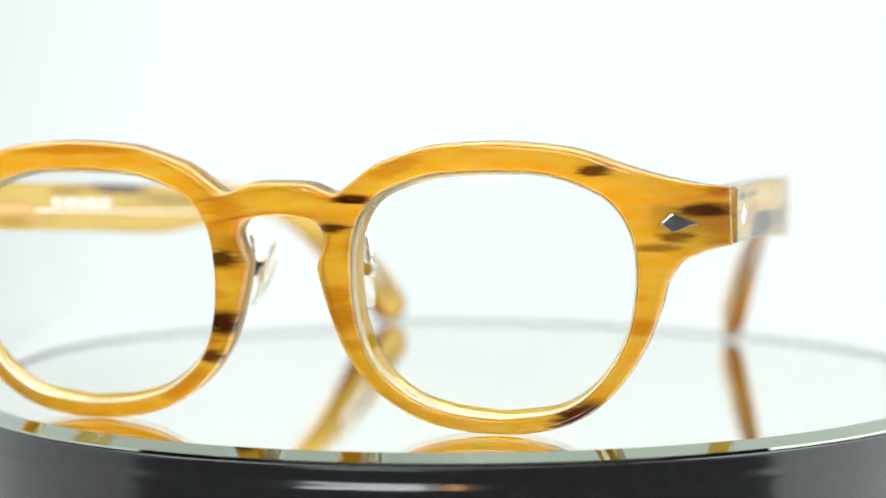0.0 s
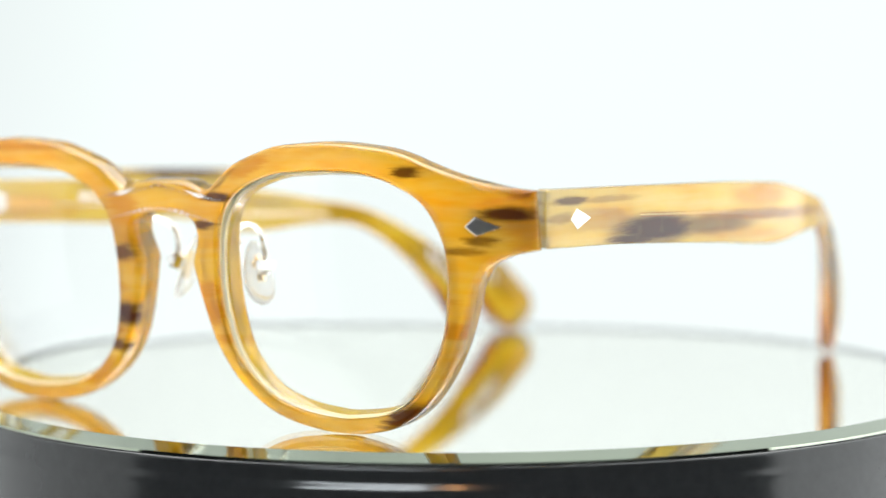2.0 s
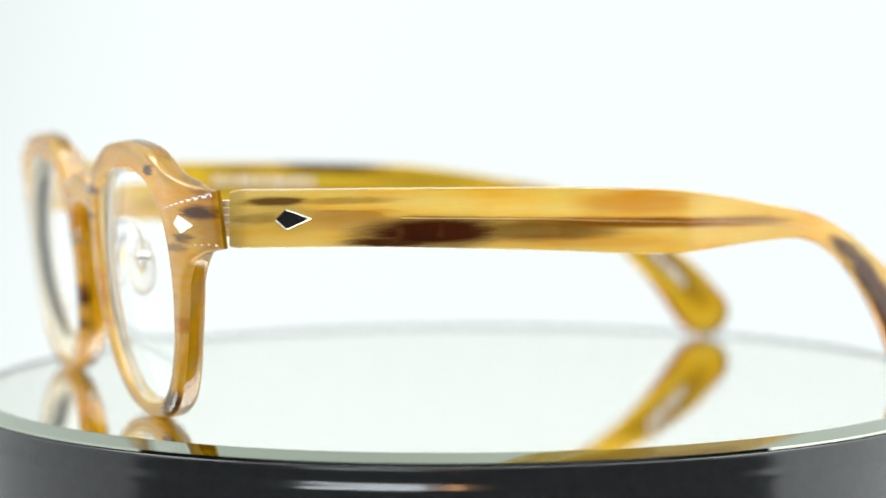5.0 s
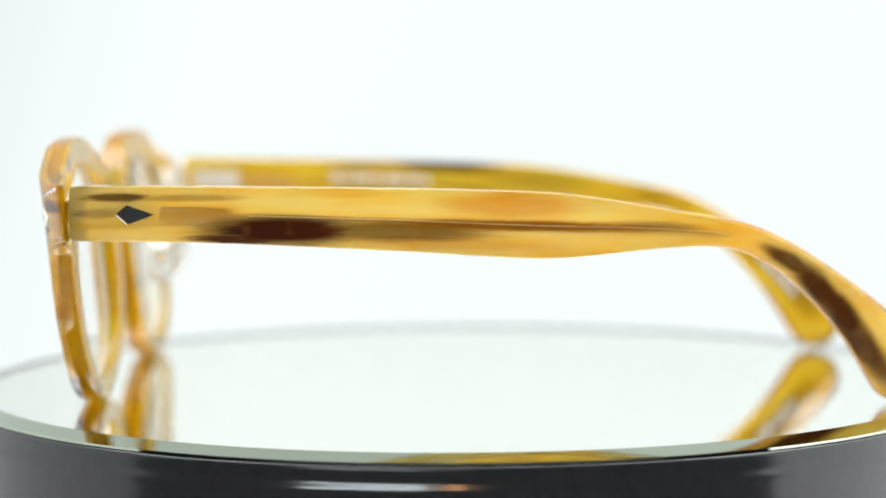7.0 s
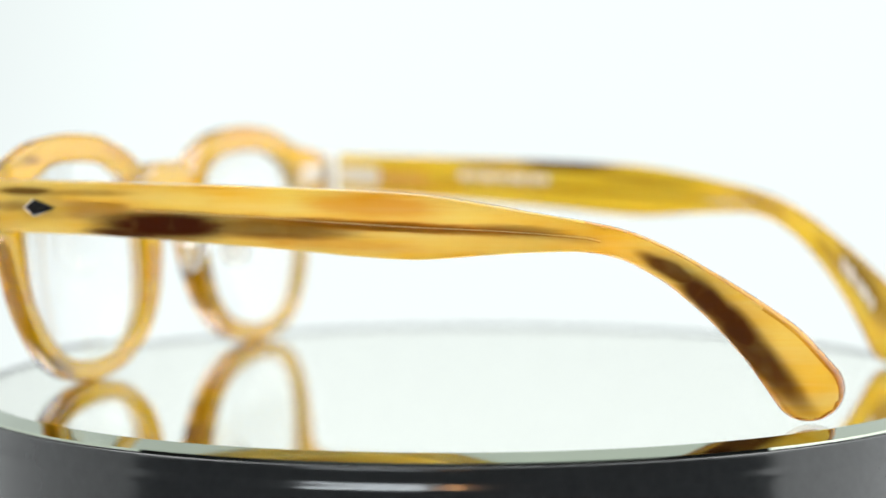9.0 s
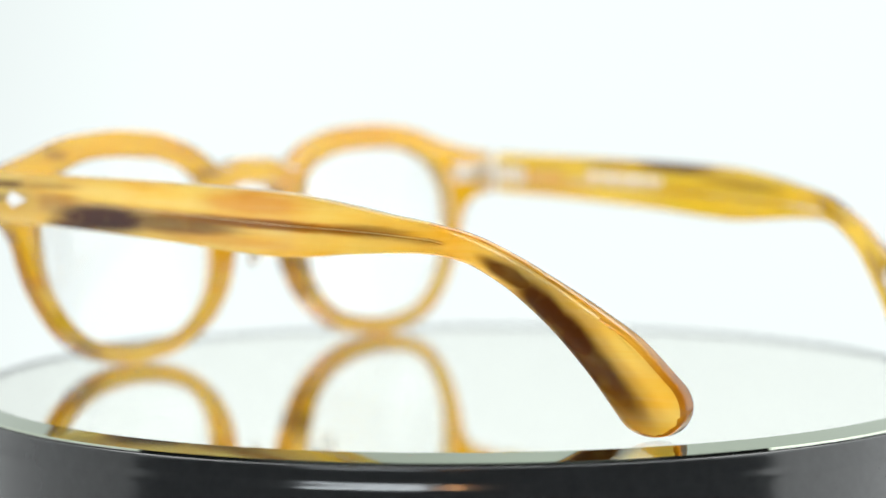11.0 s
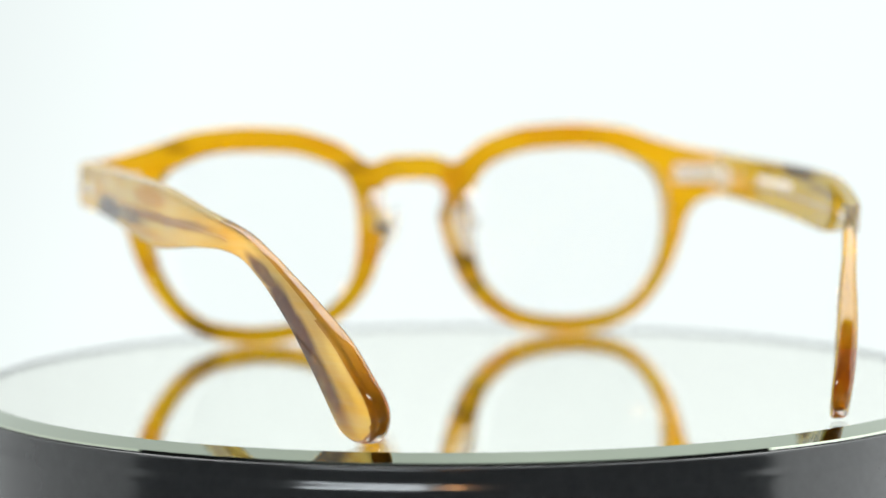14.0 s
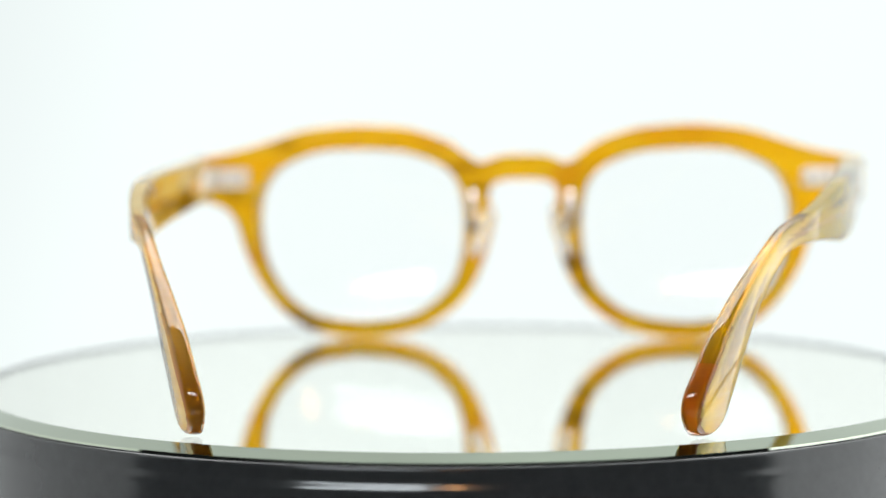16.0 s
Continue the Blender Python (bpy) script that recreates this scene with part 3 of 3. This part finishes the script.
def hinge(parent, side):
    """Plate, two rivets and five barrels, on the inside of the end piece."""
    u0, z0 = 64.6, 34.6
    y0 = front_y(u0, z0) + front_depth(u0)
    bm = bmesh.new()
    rounded_box(bm, (9.0 * MM, 0.9 * MM, 4.1 * MM), 0.42 * MM, pose(side * u0 * MM, (y0 + 0.2) * MM, z0 * MM, 0, 0, side * 12))
    plate = part("hinge", bm, MAT_LEAF, parent, "riveted steel hinge")
    for du in (-3.2, -0.6):
        bm = bmesh.new()
        bmesh.ops.create_uvsphere(bm, u_segments=14, v_segments=8, radius=1.0, matrix=pose(side * (u0 + du) * MM, (y0 + 0.5 + du * 0.21) * MM, z0 * MM) @ Matrix.Diagonal((0.95 * MM, 0.7 * MM, 1.25 * MM, 1)))
        part("rivet", bm, MAT_SILVER, plate)
    # a solid dark block gives the shade of a screw hole
    bm = bmesh.new()
    rounded_box(bm, (1.1 * MM, 0.4 * MM, 0.9 * MM), 0.1 * MM, pose(side * (u0 + 1.7) * MM, (y0 + 0.82) * MM, z0 * MM, 0, 0, side * 12))
    part("screw_hole", bm, MAT_DARK, plate, "dark square block painted as a shaded hole")
    for k in range(5):
        bm = bmesh.new()
        bmesh.ops.create_cone(bm, cap_ends=True, segments=18, radius1=1.1 * MM, radius2=1.1 * MM, depth=0.95 * MM,
                              matrix=pose(side * 69.2 * MM, -61.0 * MM, (z0 - 2.3 + 1.15 * k) * MM))
        part("barrel", bm, MAT_LEAF, plate)


def temple_core(temple, side):
    """The metal in the temple, showing through both faces: hinge leaf, toothed plate and wire, with the printed marks."""
    flare = 0.5 if side > 0 else 0.4

    def face(y, lift, outer=False):
        x = temple_x(y) - tuck(y, side) + flare * smoothstep(42, 80, y)
        thick = temple_thick(y)
        return x + lift if outer else x - thick - lift

    def centre_z(y):
        for a, b in zip(TEMPLE, TEMPLE[1:]):
            if a[0] <= y <= b[0]:
                return a[1] + (b[1] - a[1]) * (y - a[0]) / (b[0] - a[0])
        return TEMPLE[-1][1]

    def strip_on(name, rows, dz, lift, mat, parent, label="", outer=False):
        """A thin plate on a face from rows of (y, low, high), seen along the temple."""
        loops = [[Vector((side * face(y, d, outer), y, centre_z(y) + dz + e)) * MM
                  for d, e in ((-0.3, lo), (lift, lo + 0.04), (lift, hi - 0.04), (-0.3, hi))] for y, lo, hi in rows]
        bm = bmesh.new()
        loft(bm, loops)
        return part(name, bm, mat, parent, label, smooth=False)

    def bar(y0, y1, height, taper=1.0, steps=8):
        return [(y0 + (y1 - y0) * k / steps, -height / 2 * (1 + (taper - 1) * k / steps), height / 2 * (1 + (taper - 1) * k / steps)) for k in range(steps + 1)]

    def rounded_bar(y0, y1, height):
        return [(y0 + a, -height / 2 + c, height / 2 - c) for a, c in ((0.0, 0.5), (0.5, 0.0))] + [(y1 - a, -height / 2 + c, height / 2 - c) for a, c in ((1.0, 0.0), (0.45, 0.35), (0.12, 0.85), (0.0, 1.4))]

    strip_on("hinge_leaf", rounded_bar(-58.5, -48.0, 4.3), -0.2, 0.25, MAT_LEAF, temple, "matt silver hinge leaf with rounded end")
    wire = strip_on("core_wire", bar(-33.5, 44.0, 0.42, 0.8, 40), -0.7, 0.03, MAT_STEEL, temple, "thin steel core wire")
    # a brown strip draws the shade below the wire
    strip_on("wire_shade", bar(-33.5, 44.0, 0.22, 0.8, 40), -1.05, 0.03, MAT_LINE, wire)
    strip_on("core_rim", bar(-47.7, -36.6, 3.3, 0.8) + [(-35.2, -0.5, 0.5), (-33.4, -0.22, 0.22)], -0.4, 0.03, MAT_LINE, wire)
    for k in range(7):
        y, h = -47.5 + 1.56 * k, (3.0 - 0.1 * k) / 2
        strip_on("core_tooth", [(y, -h, h), (y + 0.75, -h, h), (y + 0.76, -h * 0.7, h * 0.7), (y + 1.36, -h * 0.7, h * 0.7)], -0.4, 0.06, MAT_CORE, wire)
    strip_on("core_tip", [(-36.5, -1.1, 1.1), (-35.2, -0.3, 0.3), (-33.6, -0.12, 0.12)], -0.4, 0.06, MAT_CORE, wire)
    # the wire shows through the outer face as well
    seen = strip_on("wire_seen", bar(-33.0, 46.0, 0.2, 0.8, 40), -0.25, 0.012, MAT_LINE, temple, "brown lines of the core wire under the surface", True)
    # a pale strip paints the wire's glint between its brown lines
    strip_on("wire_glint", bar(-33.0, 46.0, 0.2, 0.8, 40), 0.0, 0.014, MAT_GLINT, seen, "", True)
    strip_on("wire_upper", bar(-33.0, 46.0, 0.16, 0.8, 40), 0.25, 0.012, MAT_LINE, seen, "", True)
    strip_on("plate_seen", bar(-47.0, -36.0, 0.1, 1.0) + [(-33.2, -0.05, 0.05)], 1.3, 0.012, MAT_CORE, seen, "", True)
    if side > 0:
        return
    for y, w in ((-27.5, 2.6), (-24.2, 1.2), (-22.2, 3.4), (-18.0, 2.0), (-15.2, 4.2), (-10.2, 2.6), (-7.0, 1.6)):
        strip_on("printed_mark", bar(y, y + w, 1.7), 1.0, 0.03, MAT_PRINT, temple, "silver printed mark")
    # two short lines of print that follow the bent tip
    for y, w, off in ((65.6, 0.9, 0.9), (67.0, 1.3, 0.6), (69.0, 0.7, 0.3), (70.1, 1.4, 0.2), (72.0, 0.8, 0.0)):
        strip_on("tip_mark", bar(y, y + w, 2.9), off, 0.08, MAT_PRINT, temple, "silver printed mark")


LEFT_TURN = Matrix.Translation(Vector((-70.5, -60, 0)) * MM) @ Matrix.Rotation(radians(-4.6), 4, "Z") @ Matrix.Translation(Vector((70.5, 61, 0)) * MM)


def eyeglasses():
    ob = empty("eyeglasses")
    tagged(ob, "amber tortoiseshell acetate eyeglasses with open temples standing on a mirror", "eyeglasses")
    glasses_front(ob)
    for side in (1, -1):
        u, z = 64.6, 33.6
        along = Vector((side, (front_y(u + 2, z) - front_y(u - 2, z)) / 4, 0)).normalized()
        kite("front_rivet", ob, Vector((side * u, front_y(u, z) - 0.02, z)) * MM, along, Vector((0, -0.133, 1)).normalized(), 5.8, 3.0, "kite-shaped silver rivet", MAT_SILVER)
        lens(ob, side)
        nose_pad(ob, side)
        hinge(ob, side)
        t = temple_body(ob, side, MAT_TEMPLE if side > 0 else MAT_LEFT, "streaked amber acetate temple with curved ear tip")
        y, z = -51.6, 34.3
        along = Vector((side * (temple_x(y + 2) - temple_x(y - 2)) / 4, 1, 0)).normalized()
        kite("temple_rivet", t, Vector((side * (temple_x(y) + 0.02), y, z)) * MM, along, Vector((0, 0, 1)), 6.1, 3.2, "kite-shaped polished silver rivet", MAT_STEEL)
        temple_core(t, side)
        if side < 0:
            t.matrix_basis = LEFT_TURN
    return ob


GLASSES = eyeglasses()


# ---- what moves: the mirror and the glasses turn together on the turntable ----
def motions():
    def turn(t):
        return 7.0819e-5 * t ** 3 - 1.84474e-3 * t ** 2 - 0.170577 * t - 0.306409

    times = [0.5 * k for k in range(33)]
    walk(MIRROR, [(t, Matrix.Rotation(turn(t), 4, "Z")) for t in times])
    walk(GLASSES, [(t, Matrix.Rotation(turn(t), 4, "Z") @ Matrix.Translation((-0.00843, -0.00176, 0))) for t in times])


motions()
